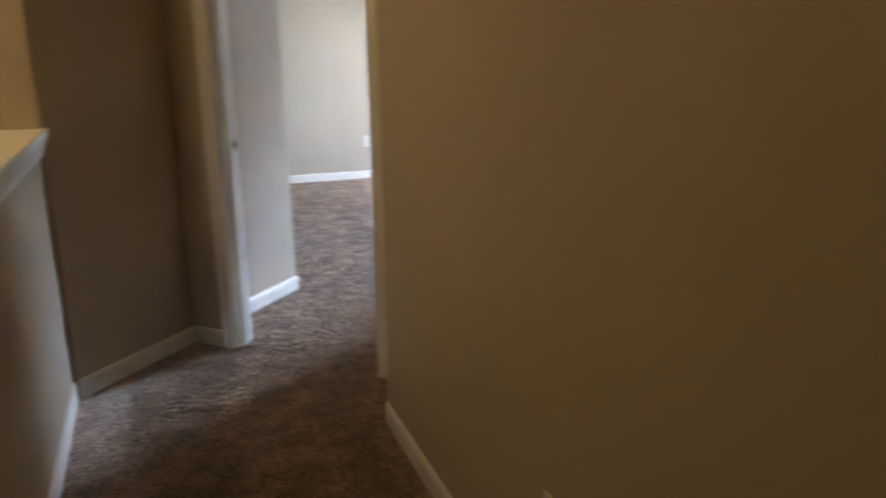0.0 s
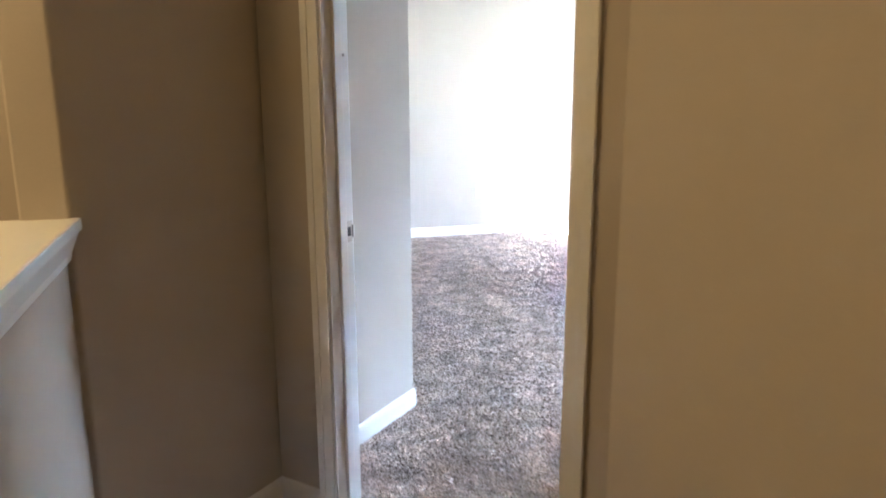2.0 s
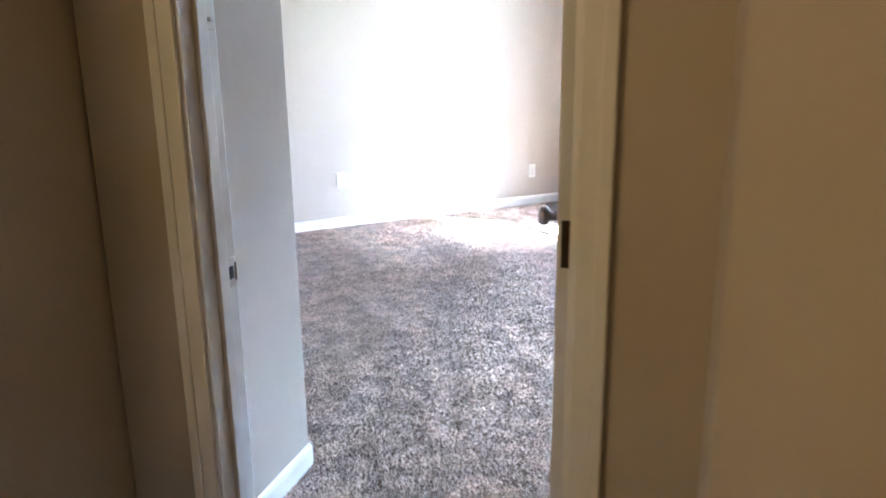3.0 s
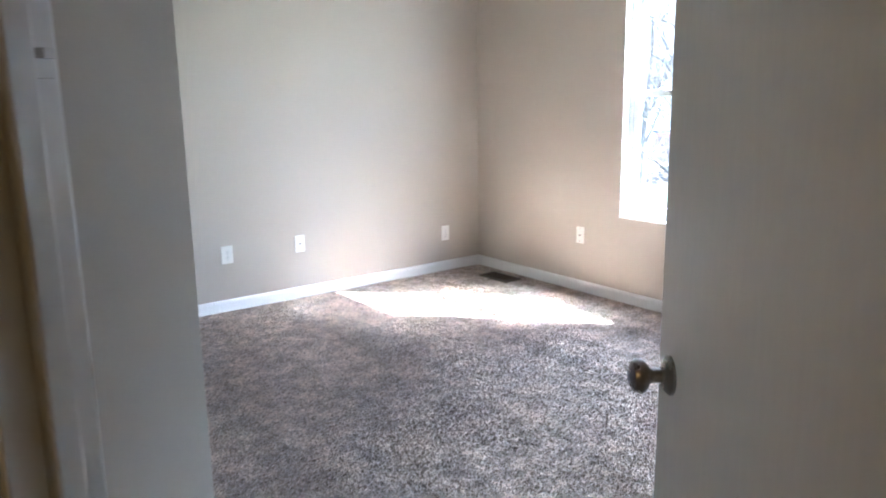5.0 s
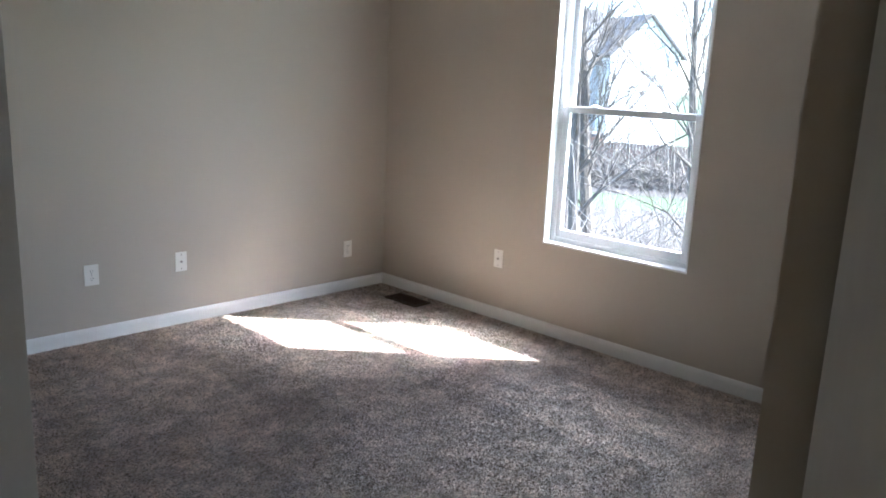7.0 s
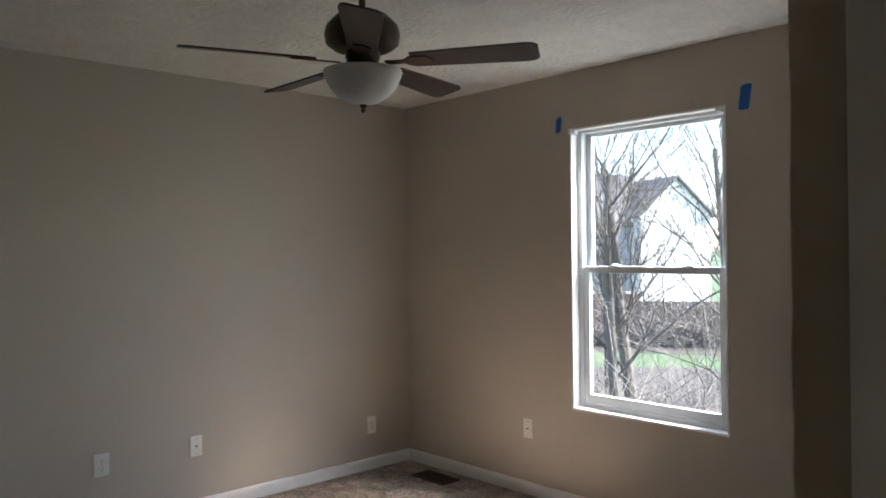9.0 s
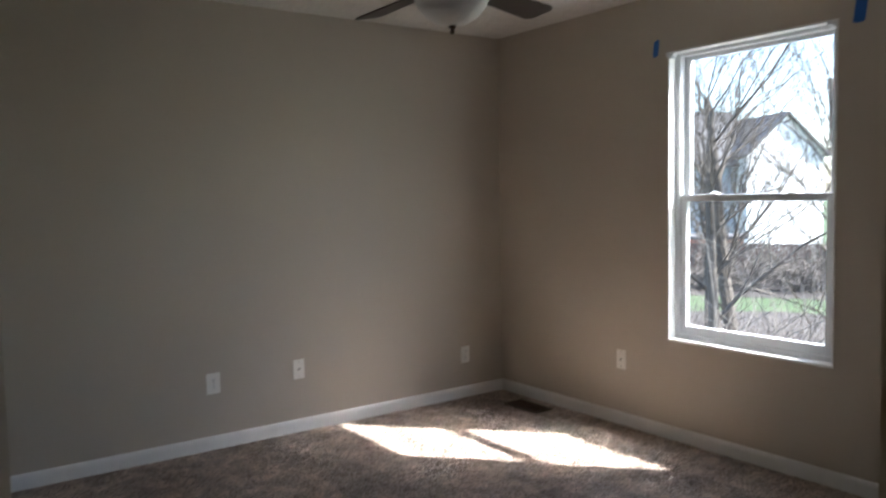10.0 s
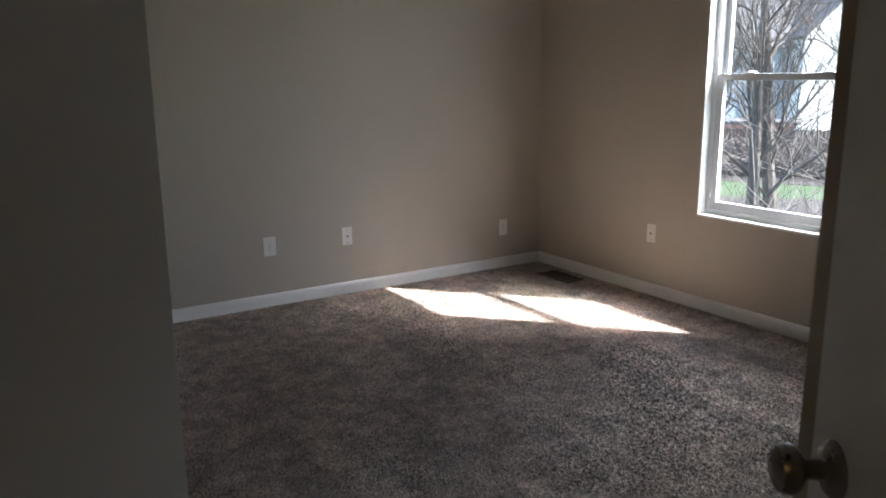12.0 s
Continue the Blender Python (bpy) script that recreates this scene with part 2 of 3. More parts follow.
EX, EY = -2.604, -3.740             # outside corner where the entry widens into the bedroom
structure("wall_south_east", boxes((EX, 0.0, EY - 0.12, EY, 0, H)), PAINT, "greige painted wall")
structure("wall_entry_right", boxes((EX, EX + 0.12, -5.14, EY - 0.12, 0, H)), PAINT, "greige painted entry wall behind the open door")
bm = bmesh.new()
prism(bm, [(-4.385, -4.321), (-3.362, -3.274), (-3.511, -3.274), (-4.49, -4.264), (-4.49, -4.321)], 0, H, bevel=0.006)
structure("wall_slant_left", bm, PAINT, "greige painted slanting wall beside the doorway")
bm = bmesh.new()
prism(bm, [(-3.320, -4.939), diag(QR, PF), diag(QR + 0.14, PF), (-3.18, -4.962)], 0, H)
structure("wall_slant_right", bm, PAINT, "greige painted slanting wall beside the doorway")
bm = bmesh.new()
prism(bm, [(-3.320, -9.0), (-3.18, -9.0), (-3.18, -4.962), (-3.320, -4.939)], 0, H)
structure("wall_hall_right", bm, PAINT, "greige painted hallway wall")
structure("wall_hall_back", boxes((-6.4, -3.18, -9.1, -9.0, -2.6, H)), PAINT, "greige painted wall closing the hallway")
structure("wall_outer_south", boxes((-3.18, 0.128, -9.1, -9.0, 0, H)), PAINT, "greige painted wall closing the next room")
structure("wall_outer_east", boxes((0, 0.128, -9.0, -3.86, 0, H)), PAINT, "greige painted wall closing the next room")
structure("wall_stair_west", boxes((-6.5, -6.4, -9.1, -3.3, -2.6, H)), PAINT, "greige painted stairwell wall")
structure("wall_stair_below", boxes((-4.5, -4.4, -9.0, -3.435, -2.6, -0.12)), PAINT, "greige painted wall under the hallway")
bm = boxes((QL, JL - 0.018, PF, PB, 0, H), (JL - 0.018, JR + 0.018, PF, PB, HEAD + 0.018, H), m=DIAG)
prism(bm, [diag(JR + 0.018, PF), diag(EX / R2 - PF, PF), diag(EX / R2 - PB, PB), diag(JR + 0.018, PB)], 0, H)
structure("wall_door", bm, PAINT, "greige painted wall round the doorway")
bm = bmesh.new()
low = [(-6.4, 0.635), (-4.5, 1.555), (-4.5, H), (-6.4, H)]
ends = [[bm.verts.new((x, y, z)) for x, z in low] for y in (-3.448, -3.436)]
bm.faces.new(ends[0])
bm.faces.new(ends[1][::-1])
for i in range(4):
    bm.faces.new((ends[0][i], ends[0][(i + 1) % 4], ends[1][(i + 1) % 4], ends[1][i]))
structure("stair_soffit", bm, TRIM, "pale sloping soffit over the stairs")
structure("half_wall", boxes((-4.5, -4.4, -9.0, -4.323, 0, 1.012)), PAINT, "greige painted half wall above the stairs")
bm = boxes((-4.55, -4.362, -9.0, -4.305, 1.012, 1.042), bevel=0.006)
structure("trim_half_wall_cap", bm, TRIM, "white wooden cap on the half wall")
bm = bmesh.new()
sweep(bm, [(0, 0.94), (0.010, 0.945), (0.014, 0.965), (0.022, 0.985), (0.032, 1.010), (0, 1.012)], (-4.4, -9.0), (-4.4, -4.323), (1, 0))
structure("trim_under_cap", bm, TRIM, "white moulding under the half wall cap")

BASE = [(0, 0), (0.012, 0), (0.012, 0.057), (0.010, 0.067), (0.006, 0.075), (0, 0.078)]
bm = bmesh.new()
for a, b, s in (((-4.5, 0.0), (0.0, 0.0), (0, -1)), ((0.0, 0.0), (0.0, EY), (-1, 0)),
                ((-4.4, -9.0), (-4.4, -4.336), (1, 0)),
                ((-4.385, -4.321), diag(QL, PF), (R2, -R2)), (diag(QL - 0.002, PB), (-3.362, -3.274), (R2, -R2)),
                (diag(QL, PF), diag(JL - 0.064, PF), (-R2, -R2)), (diag(JR + 0.064, PF), diag(QR, PF), (-R2, -R2)),
                (diag(QR, PF), (-3.320, -4.939), (-R2, R2)), ((EX, EY + 0.012), (EX, -5.03), (-1, 0)), (diag(JR + 0.064, PB), diag(EX / R2 - PB - 0.02, PB), (R2, R2)),
                ((-3.320, -9.0), (-3.320, -4.930), (-1, 0)),
                ((EX, EY), (0.0, EY), (0, 1)), ((-4.5, -3.274), (-3.350, -3.274), (0, 1)), ((-4.5, -3.274), (-4.5, 0.0), (1, 0))):
    sweep(bm, BASE, a, b, s)
structure("baseboard", bm, TRIM, "white painted wooden baseboard")

# ---- door frame ----
frame_bm = boxes((JL - 0.018, JL, PF, PB, 0, HEAD + 0.018), (JR, JR + 0.018, PF, PB, 0, HEAD + 0.018), (JL, JR, PF, PB, HEAD, HEAD + 0.018), bevel=0.0015, m=DIAG)
door_frame = structure("door_frame", frame_bm, TRIM, "white painted door jambs and head")
SP = PB - 0.040
part("door_stop", boxes((JL, JL + 0.011, SP - 0.034, SP, 0, HEAD), (JR - 0.011, JR, SP - 0.034, SP, 0, HEAD), (JL + 0.011, JR - 0.011, SP - 0.034, SP, HEAD - 0.011, HEAD), bevel=0.003, m=DIAG), TRIM, door_frame)


def casing(bm, p, out):
    """Stepped casing on both sides of and over the doorway; out: -1 towards the hall, 1 towards the bedroom."""
    for w0, w1, d in ((0.006, 0.0615, 0.011), (0.040, 0.063, 0.0155)):
        lo, hi = sorted((p, p + out * d))
        box(bm, JL - w1, JL - w0, lo, hi, 0, HEAD + w1, bevel=0.0032, m=DIAG)
        box(bm, JR + w0, JR + w1, lo, hi, 0, HEAD + w1, bevel=0.0032, m=DIAG)
        box(bm, JL - w0, JR + w0, lo, hi, HEAD + w0, HEAD + w1, bevel=0.0032, m=DIAG)
    return bm


structure("trim_door_casing_hall", casing(bmesh.new(), PF, -1), TRIM, "white stepped door casing")
structure("trim_door_casing_bedroom", casing(bmesh.new(), PB, 1), TRIM, "white stepped door casing")
part("strike_plate", boxes((JL - 0.001, JL + 0.002, -5.435, -5.405, 0.872, 0.935), (JL - 0.001, JL + 0.006, -5.407, -5.399, 0.885, 0.922), bevel=0.0008, m=DIAG), SATIN, door_frame, "satin nickel strike plate")
part("latch_keeper", boxes((JL - 0.001, JL + 0.004, -5.44, -5.41, 1.395, 1.455), (JL - 0.001, JL + 0.012, -5.432, -5.418, 1.41, 1.418), bevel=0.001, m=DIAG), TRIM, door_frame, "small white painted latch keeper")
part("latch_hole", boxes((JL + 0.0015, JL + 0.003, -5.428, -5.414, 0.89, 0.917), m=DIAG), SLOT, door_frame)

# ---- the door leaf: hung at its right edge, open a little under a right angle ----
SWING = -8.2
door = thing("door", "open white painted flush bedroom door with nickel knob", "door", at=DIAG @ pose(JR - 0.007, PB + 0.006, 0, 0, 0, -SWING))
DW, DT = 0.722, 0.035
part("leaf", boxes((-DT - 0.004, -0.004, 0.008, DW, 0.018, 2.03), bevel=0.002), DOORPAINT, door)
for side, x in ((-1, -DT - 0.004), (1, -0.004)):
    turn = Matrix.Translation((x, DW - 0.065, 0.915)) @ Matrix.Rotation(radians(90 * side), 4, "Y")
    knob = part("doorknob", lathe(bmesh.new(), [(0.0, -0.0005), (0.033, 0.0), (0.033, 0.004), (0.027, 0.010), (0.015, 0.013), (0.0125, 0.016), (0.0115, 0.030), (0.015, 0.036),
                (0.024, 0.041), (0.0285, 0.048), (0.0285, 0.056), (0.025, 0.063), (0.017, 0.067), (0.0, 0.068)], 32, m=turn), NICKEL, door, "dark nickel doorknob", smooth=True)
part("latch", boxes((-0.031, -0.012, DW - 0.0005, DW + 0.0015, 0.887, 0.944), (-0.027, -0.017, DW, DW + 0.010, 0.905, 0.925), bevel=0.0006), NICKEL, door, "nickel latch")
for z in (0.25, 1.005, 1.82):
    hin = part("hinge", boxes((-0.031, -0.004, 0.0065, 0.009, z - 0.045, z + 0.045), bevel=0.0008), BRONZE, door, "bronze butt hinge")
    part("knuckle", lathe(bmesh.new(), [(0.004, z - 0.05), (0.0062, z - 0.047), (0.0062, z + 0.047), (0.004, z + 0.05)], 12, m=Matrix.Translation((0.002, 0.0, 0))), BRONZE, hin, smooth=True)
    bm = bmesh.new()
    prism(bm, [(-0.006, -0.045), (0.026, -0.045), (0.026, 0.045), (-0.006, 0.045)], 0, 0.002, bevel=0.013)
    bmesh.ops.transform(bm, verts=bm.verts[:], matrix=DIAG @ Matrix.Translation((JR + 0.0005, PB - 0.028, z)) @ Matrix.Rotation(radians(90), 4, "X") @ Matrix.Rotation(radians(-90), 4, "Y"))
    leafm = part("hinge_leaf", bm, HINGE, door_frame, "bronze hinge leaf on the jamb")
    part("screw", boxes(*[(JR - 0.0025, JR - 0.0012, PB - 0.020 + dy, PB - 0.014 + dy, z + dz - 0.003, z + dz + 0.003) for dy, dz in ((0, 0.03), (0.006, 0), (0, -0.03))], bevel=0.0005, m=DIAG), NICKEL, leafm)

# ---- the window ----
window = structure("window_1", boxes((0.055, 0.125, WY0, WY0 + 0.036, WZ0, WZ1), (0.055, 0.125, WY1 - 0.042, WY1, WZ0, WZ1),
                   (0.055, 0.125, WY0 + 0.036, WY1 - 0.042, WZ1 - 0.026, WZ1), (0.055, 0.125, WY0 + 0.036, WY1 - 0.042, WZ0, WZ0 + 0.040), bevel=0.003),
                   VINYL, "white vinyl single-hung window")
part("jamb_liner", boxes((-0.002, 0.055, WY0 + 0.0005, WY0 + 0.010, WZ0, WZ1), (-0.002, 0.055, WY1 - 0.010, WY1 - 0.0005, WZ0, WZ1), (-0.002, 0.055, WY0 + 0.010, WY1 - 0.010, WZ1 - 0.010, WZ1 - 0.0005), bevel=0.002), TRIM, window)
part("window_sill", boxes((-0.006, 0.060, WY0 + 0.0005, WY1 - 0.0005, WZ0 + 0.0005, WZ0 + 0.014), bevel=0.003), TRIM, window, "white window sill")
MR = 1.335
iy0, iy1 = WY0 + 0.036, WY1 - 0.042


def sash(name, x0, x1, z0, z1, rail):
    s = part(name, boxes((x0, x1, iy0, iy0 + 0.036, z0, z1), (x0, x1, iy1 - 0.036, iy1, z0, z1), (x0, x1, iy0 + 0.036, iy1 - 0.036, z0, z0 + rail[0]),
                         (x0, x1, iy0 + 0.036, iy1 - 0.036, z1 - rail[1], z1), bevel=0.0035), VINYL, window)
    pane = part("pane", boxes(((x0 + x1) / 2 - 0.002, (x0 + x1) / 2 + 0.002, iy0 + 0.034, iy1 - 0.034, z0 + rail[0] - 0.002, z1 - rail[1] + 0.002)), GLASS, s)
    pane.visible_shadow = False
    return s


upper = sash("upper_sash", 0.094, 0.120, MR - 0.018, WZ1 - 0.026, (0.034, 0.020))
lower = sash("lower_sash", 0.060, 0.088, WZ0 + 0.040, MR + 0.018, (0.048, 0.036))
for y in (iy0 + 0.20, iy1 - 0.20):
    lock = part("sash_lock", lathe(bmesh.new(), [(0.022, 0), (0.022, 0.006), (0.014, 0.012), (0.010, 0.014)], 16, m=Matrix.Translation((0.074, y, MR + 0.018))), VINYL, lower, smooth=True)
    box_bm = boxes((0.058, 0.090, y - 0.028, y + 0.028, MR + 0.018, MR + 0.024), bevel=0.002)
    part("lock_plate", box_bm, VINYL, lock)


def bracket(y):
    b = thing("blind_bracket", "small white metal blind bracket at the window head", "bracket", group="blind brackets")
    part("plate", boxes((-0.003, 0.03, y - 0.014, y + 0.014, WZ1 - 0.034, WZ1 - 0.011), bevel=0.002), VINYL, b)
    part("tab", boxes((-0.030, -0.003, y - 0.012, y + 0.012, WZ1 - 0.030, WZ1 - 0.026), (-0.030, -0.026, y - 0.012, y + 0.012, WZ1 - 0.026, WZ1 - 0.006), bevel=0.001), VINYL, b)
    return b


bracket(WY1 - 0.022)
bracket(WY0 + 0.026)
for y, z, w, h, tilt, txt in ((-1.346, 2.152, 0.036, 0.088, 6, "torn strip of blue masking tape stuck on the wall"), (-2.440, 2.145, 0.052, 0.118, 8, "longer torn strip of blue masking tape stuck on the wall")):
    bm = bmesh.new()
    pts = [(-w / 2, -h / 2), (-w / 6, -h / 2 - 0.004), (w / 5, -h / 2 + 0.003), (w / 2, -h / 2 + 0.010), (w / 2, h / 2 - 0.003), (w / 6, h / 2 + 0.003), (-w / 2, h / 2 - 0.006)]
    prism(bm, pts, 0, 0.0012)
    bmesh.ops.transform(bm, verts=bm.verts[:], matrix=Matrix.Translation((-0.0002, y, z)) @ Matrix.Rotation(radians(tilt), 4, "X") @ Matrix.Rotation(radians(-90), 4, "Y") @ Matrix.Rotation(radians(90), 4, "Z"))
    tagged(mesh_object("tape_strip", bm, TAPE), txt, "tape", "tape strips")


# ---- wall plates: built facing local -y ----
def plate(name, label, kind, at, w=0.070):
    o = thing(name, label, "wall plate", "wall plates", at=at)
    part("cover", boxes((-w / 2, w / 2, -0.0055, 0.0, -0.057, 0.057), bevel=0.0025), PLASTIC, o)
    if kind == "outlet":
        for z in (-0.0195, 0.0195):
            bm = bmesh.new()
            prism(bm, [(-0.017, -0.010), (-0.011, -0.0145), (0.011, -0.0145), (0.017, -0.010), (0.017, 0.010), (0.011, 0.0145), (-0.011, 0.0145), (-0.017, 0.010)], 0, 0.0015)
            bmesh.ops.transform(bm, verts=bm.verts[:], matrix=Matrix.Translation((0, -0.0053, z)) @ Matrix.Rotation(radians(90), 4, "X"))
            r = part("receptacle", bm, PLASTIC, o)
            part("slot", boxes((-0.0075, -0.0055, -0.0074, -0.0066, z - 0.001, z + 0.007), (0.0055, 0.0075, -0.0074, -0.0066, z - 0.001, z + 0.007), (-0.002, 0.002, -0.0074, -0.0066, z - 0.010, z - 0.006)), SLOT, r)
        part("screw", lathe(bmesh.new(), [(0.0, 0.0), (0.003, 0.0), (0.0025, 0.001), (0, 0.0011)], 10, m=Matrix.Translation((0, -0.0055, 0)) @ Matrix.Rotation(radians(90), 4, "X")), NICKEL, o)
    else:
        part("jack", lathe(bmesh.new(), [(0.0065, 0.0), (0.0065, 0.003), (0.0045, 0.004), (0.0045, 0.010), (0.0, 0.0102)], 12, m=Matrix.Translation((0, -0.0053, 0)) @ Matrix.Rotation(radians(90), 4, "X")), NICKEL, o, "small metal cable jack")
        for z in (-0.042, 0.042):
            part("screw", lathe(bmesh.new(), [(0.0, 0.0), (0.003, 0.0), (0.0025, 0.001), (0, 0.0011)], 10, m=Matrix.Translation((0, -0.0055, z)) @ Matrix.Rotation(radians(90), 4, "X")), NICKEL, o)
    return o


plate("wall_outlet", "white double power outlet above the baseboard", "outlet", pose(-2.066, 0, 0.369), w=0.076)
plate("cable_plate", "white cable wall plate above the baseboard", "jack", pose(-1.557, 0, 0.374))
plate("wall_outlet", "low white double power outlet beside the corner", "outlet", pose(-0.330, 0, 0.294))
plate("wall_outlet", "white double power outlet low on the hallway wall", "outlet", pose(-3.320, -6.16, 0.375, 0, 0, -90))
plate("cable_plate", "white cable wall plate on the window wall", "jack", pose(0, -1.094, 0.392, 0, 0, -90))

# ---- floor register ----
vent = thing("floor_register", "brown metal floor register set in the carpet", "floor vent", at=pose(-0.175, -0.46, 0.0))
part("frame", boxes((-0.075, -0.055, -0.15, 0.15, 0, 0.010), (0.055, 0.075, -0.15, 0.15, 0, 0.010), (-0.055, 0.055, -0.15, -0.13, 0, 0.010), (-0.055, 0.055, 0.13, 0.15, 0, 0.010), bevel=0.002), VENTMETAL, vent)
part("backing", boxes((-0.055, 0.055, -0.13, 0.13, 0.0005, 0.002)), SLOT, vent)
for i in range(19):
    y = -0.12 + i * 0.24 / 18
    part("louvre", boxes((-0.055, 0.055, y - 0.002, y + 0.002, 0.002, 0.0085)), VENTMETAL, vent)

# ---- ceiling fan ----
FX, FY, FZ = -1.81, -1.92, 2.135
fan = thing("ceiling_fan", "ceiling fan with five dark wooden blades and frosted bowl light", "ceiling fan", at=pose(FX, FY, 0))
part("canopy", lathe(bmesh.new(), [(0.0, H), (0.066, H), (0.066, H - 0.012), (0.052, H - 0.045), (0.022, H - 0.062), (0.0, H - 0.063)], 28), BRONZE, fan, smooth=True)
part("downrod", lathe(bmesh.new(), [(0.012, H - 0.06), (0.012, FZ + 0.15)], 16), BRONZE, fan, smooth=True)
part("motor_housing", lathe(bmesh.new(), [(0.0, FZ + 0.165), (0.045, FZ + 0.160), (0.095, FZ + 0.140), (0.128, FZ + 0.105), (0.134, FZ + 0.075), (0.128, FZ + 0.045), (0.10, FZ + 0.025),
     (0.075, FZ + 0.018), (0.0, FZ + 0.017)], 36), BRONZE, fan, "bronze motor housing", smooth=True)
part("switch_housing", lathe(bmesh.new(), [(0.06, FZ + 0.018), (0.062, FZ - 0.005), (0.055, FZ - 0.02), (0.062, FZ - 0.040), (0.07, FZ - 0.050), (0.0, FZ - 0.051)], 28), BRONZE, fan, smooth=True)
for k in range(4):
    a = math.pi / 2 * k + 0.4
    part("light_arm", boxes((0.05, 0.122, -0.006, 0.006, FZ - 0.058, FZ - 0.050), bevel=0.002, m=Matrix.Rotation(a, 4, "Z")), BRONZE, fan)
bowl = part("bowl", lathe(bmesh.new(), [(0.138, FZ - 0.050), (0.140, FZ - 0.058), (0.134, FZ - 0.075), (0.118, FZ - 0.108), (0.092, FZ - 0.138), (0.055, FZ - 0.160), (0.020, FZ - 0.168), (0.0, FZ - 0.168)], 36), FROST, fan, "frosted white glass bowl", smooth=True)
part("finial", lathe(bmesh.new(), [(0.0, FZ - 0.166), (0.013, FZ - 0.169), (0.013, FZ - 0.175), (0.006, FZ - 0.180), (0.009, FZ - 0.188), (0.006, FZ - 0.196), (0.0, FZ - 0.198)], 16), BRONZE, fan, smooth=True)
to_cam = math.atan2(-3.93 - FY, -3.45 - FX)
for k in range(5):
    spin = Matrix.Rotation(to_cam + radians(2) + 2 * math.pi / 5 * k, 4, "Z")
    tilt = Matrix.Translation((0, 0, FZ - 0.02)) @ Matrix.Rotation(radians(-12), 4, "X")
    bm = bmesh.new()
    prism(bm, [(0.18, -0.050), (0.58, -0.066), (0.605, -0.060), (0.62, -0.044), (0.62, 0.044), (0.605, 0.060), (0.58, 0.066), (0.18, 0.050)], -0.003, 0.003)
    bmesh.ops.transform(bm, verts=bm.verts[:], matrix=spin @ tilt)
    bl = part("blade", bm, BLADE, fan, "dark wooden blade")
    bm = bmesh.new()
    prism(bm, [(0.085, -0.014), (0.15, -0.012), (0.175, -0.034), (0.235, -0.030), (0.255, 0.0), (0.235, 0.030), (0.175, 0.034), (0.15, 0.012), (0.085, 0.014)], -0.008, -0.0035)
    bmesh.ops.transform(bm, verts=bm.verts[:], matrix=spin @ tilt)
    part("blade_iron", bm, BRONZE, bl, "bronze blade bracket")

# ---- ceiling lamp over the stairs ----
dome = thing("ceiling_lamp", "round bronze ceiling lamp over the stairs", "ceiling lamp", at=pose(-5.4, -4.85, 0))
part("base", lathe(bmesh.new(), [(0.0, H), (0.15, H), (0.15, H - 0.02), (0.0, H - 0.021)], 28), BRONZE, dome, smooth=True)

# ---- outdoors ----
GZ = -2.9
structure("ground", boxes((0.2, 900, -700, 900, GZ - 0.4, GZ)), GRASS, "green spring lawn")


def out(bearing, d):
    a = radians(bearing)
    return Vector((-3.46 + d * math.sin(a), -3.92 + d * math.cos(a), GZ))


LITTER = mat("leaf_litter", (0.045, 0.036, 0.029), 0.95, vary=0.4, scale=1.2, fine=12, bump=0.6, dist=0.04)
for nm, d0, d1, lab in (("ground_litter_near", 6.0, 28.5, "brown leaf litter under the bushes"), ("ground_litter_far", 35.5, 44.0, "brown bare ground behind the lawn")):
    bm = bmesh.new()
    prism(bm, [tuple(out(b, d).xy) for b, d in ((38, d0), (38, d1), (60, d1 + 0.6), (84, d1), (84, d0))], GZ - 0.05, GZ + 0.012)
    structure(nm, bm, LITTER, lab)


def tube(bm, pts, radii, seg=6):
    rings = []
    for i, (c, r) in enumerate(zip(pts, radii)):
        d = (pts[min(i + 1, len(pts) - 1)] - pts[max(i - 1, 0)]).normalized()
        u = d.orthogonal().normalized()
        w = d.cross(u)
        rings.append([bm.verts.new(c + (u * math.cos(2 * math.pi * k / seg) + w * math.sin(2 * math.pi * k / seg)) * r) for k in range(seg)])
    for a, b in zip(rings, rings[1:]):
        for k in range(seg):
            bm.faces.new((a[k], a[(k + 1) % seg], b[(k + 1) % seg], b[k]))
    bm.faces.new(rings[-1])
    bm.faces.new(rings[0][::-1])


def limb(bm, rng, base, heading, length, radius, level, most, up=0.25, seg=6):
    pts, radii, c, h = [base], [radius], base.copy(), heading.normalized()
    n = 5
    for i in range(n):
        h = (h + Vector((rng.gauss(0, 0.22), rng.gauss(0, 0.22), rng.gauss(0, 0.18) + up * 0.25))).normalized()
        c = c + h * (length / n)
        pts.append(c.copy())
        radii.append(radius * (1 - 0.72 * (i + 1) / n))
    tube(bm, pts, radii, seg if level < 2 else 4 if level < 3 else 3)
    if level >= most:
        return
    for i in range(rng.randint(5, 7) if level else 7):
        k = rng.randint(1 if level else 2, n)
        away = Vector((rng.gauss(0, 1), rng.gauss(0, 1), rng.gauss(0.35, 0.5))).normalized()
        d = (pts[k] - pts[k - 1]).normalized()
        limb(bm, rng, pts[k], d * 0.9 + away * 0.62, length * rng.uniform(0.42, 0.68), radii[k] * rng.uniform(0.5, 0.75), level + 1, most, up, seg)


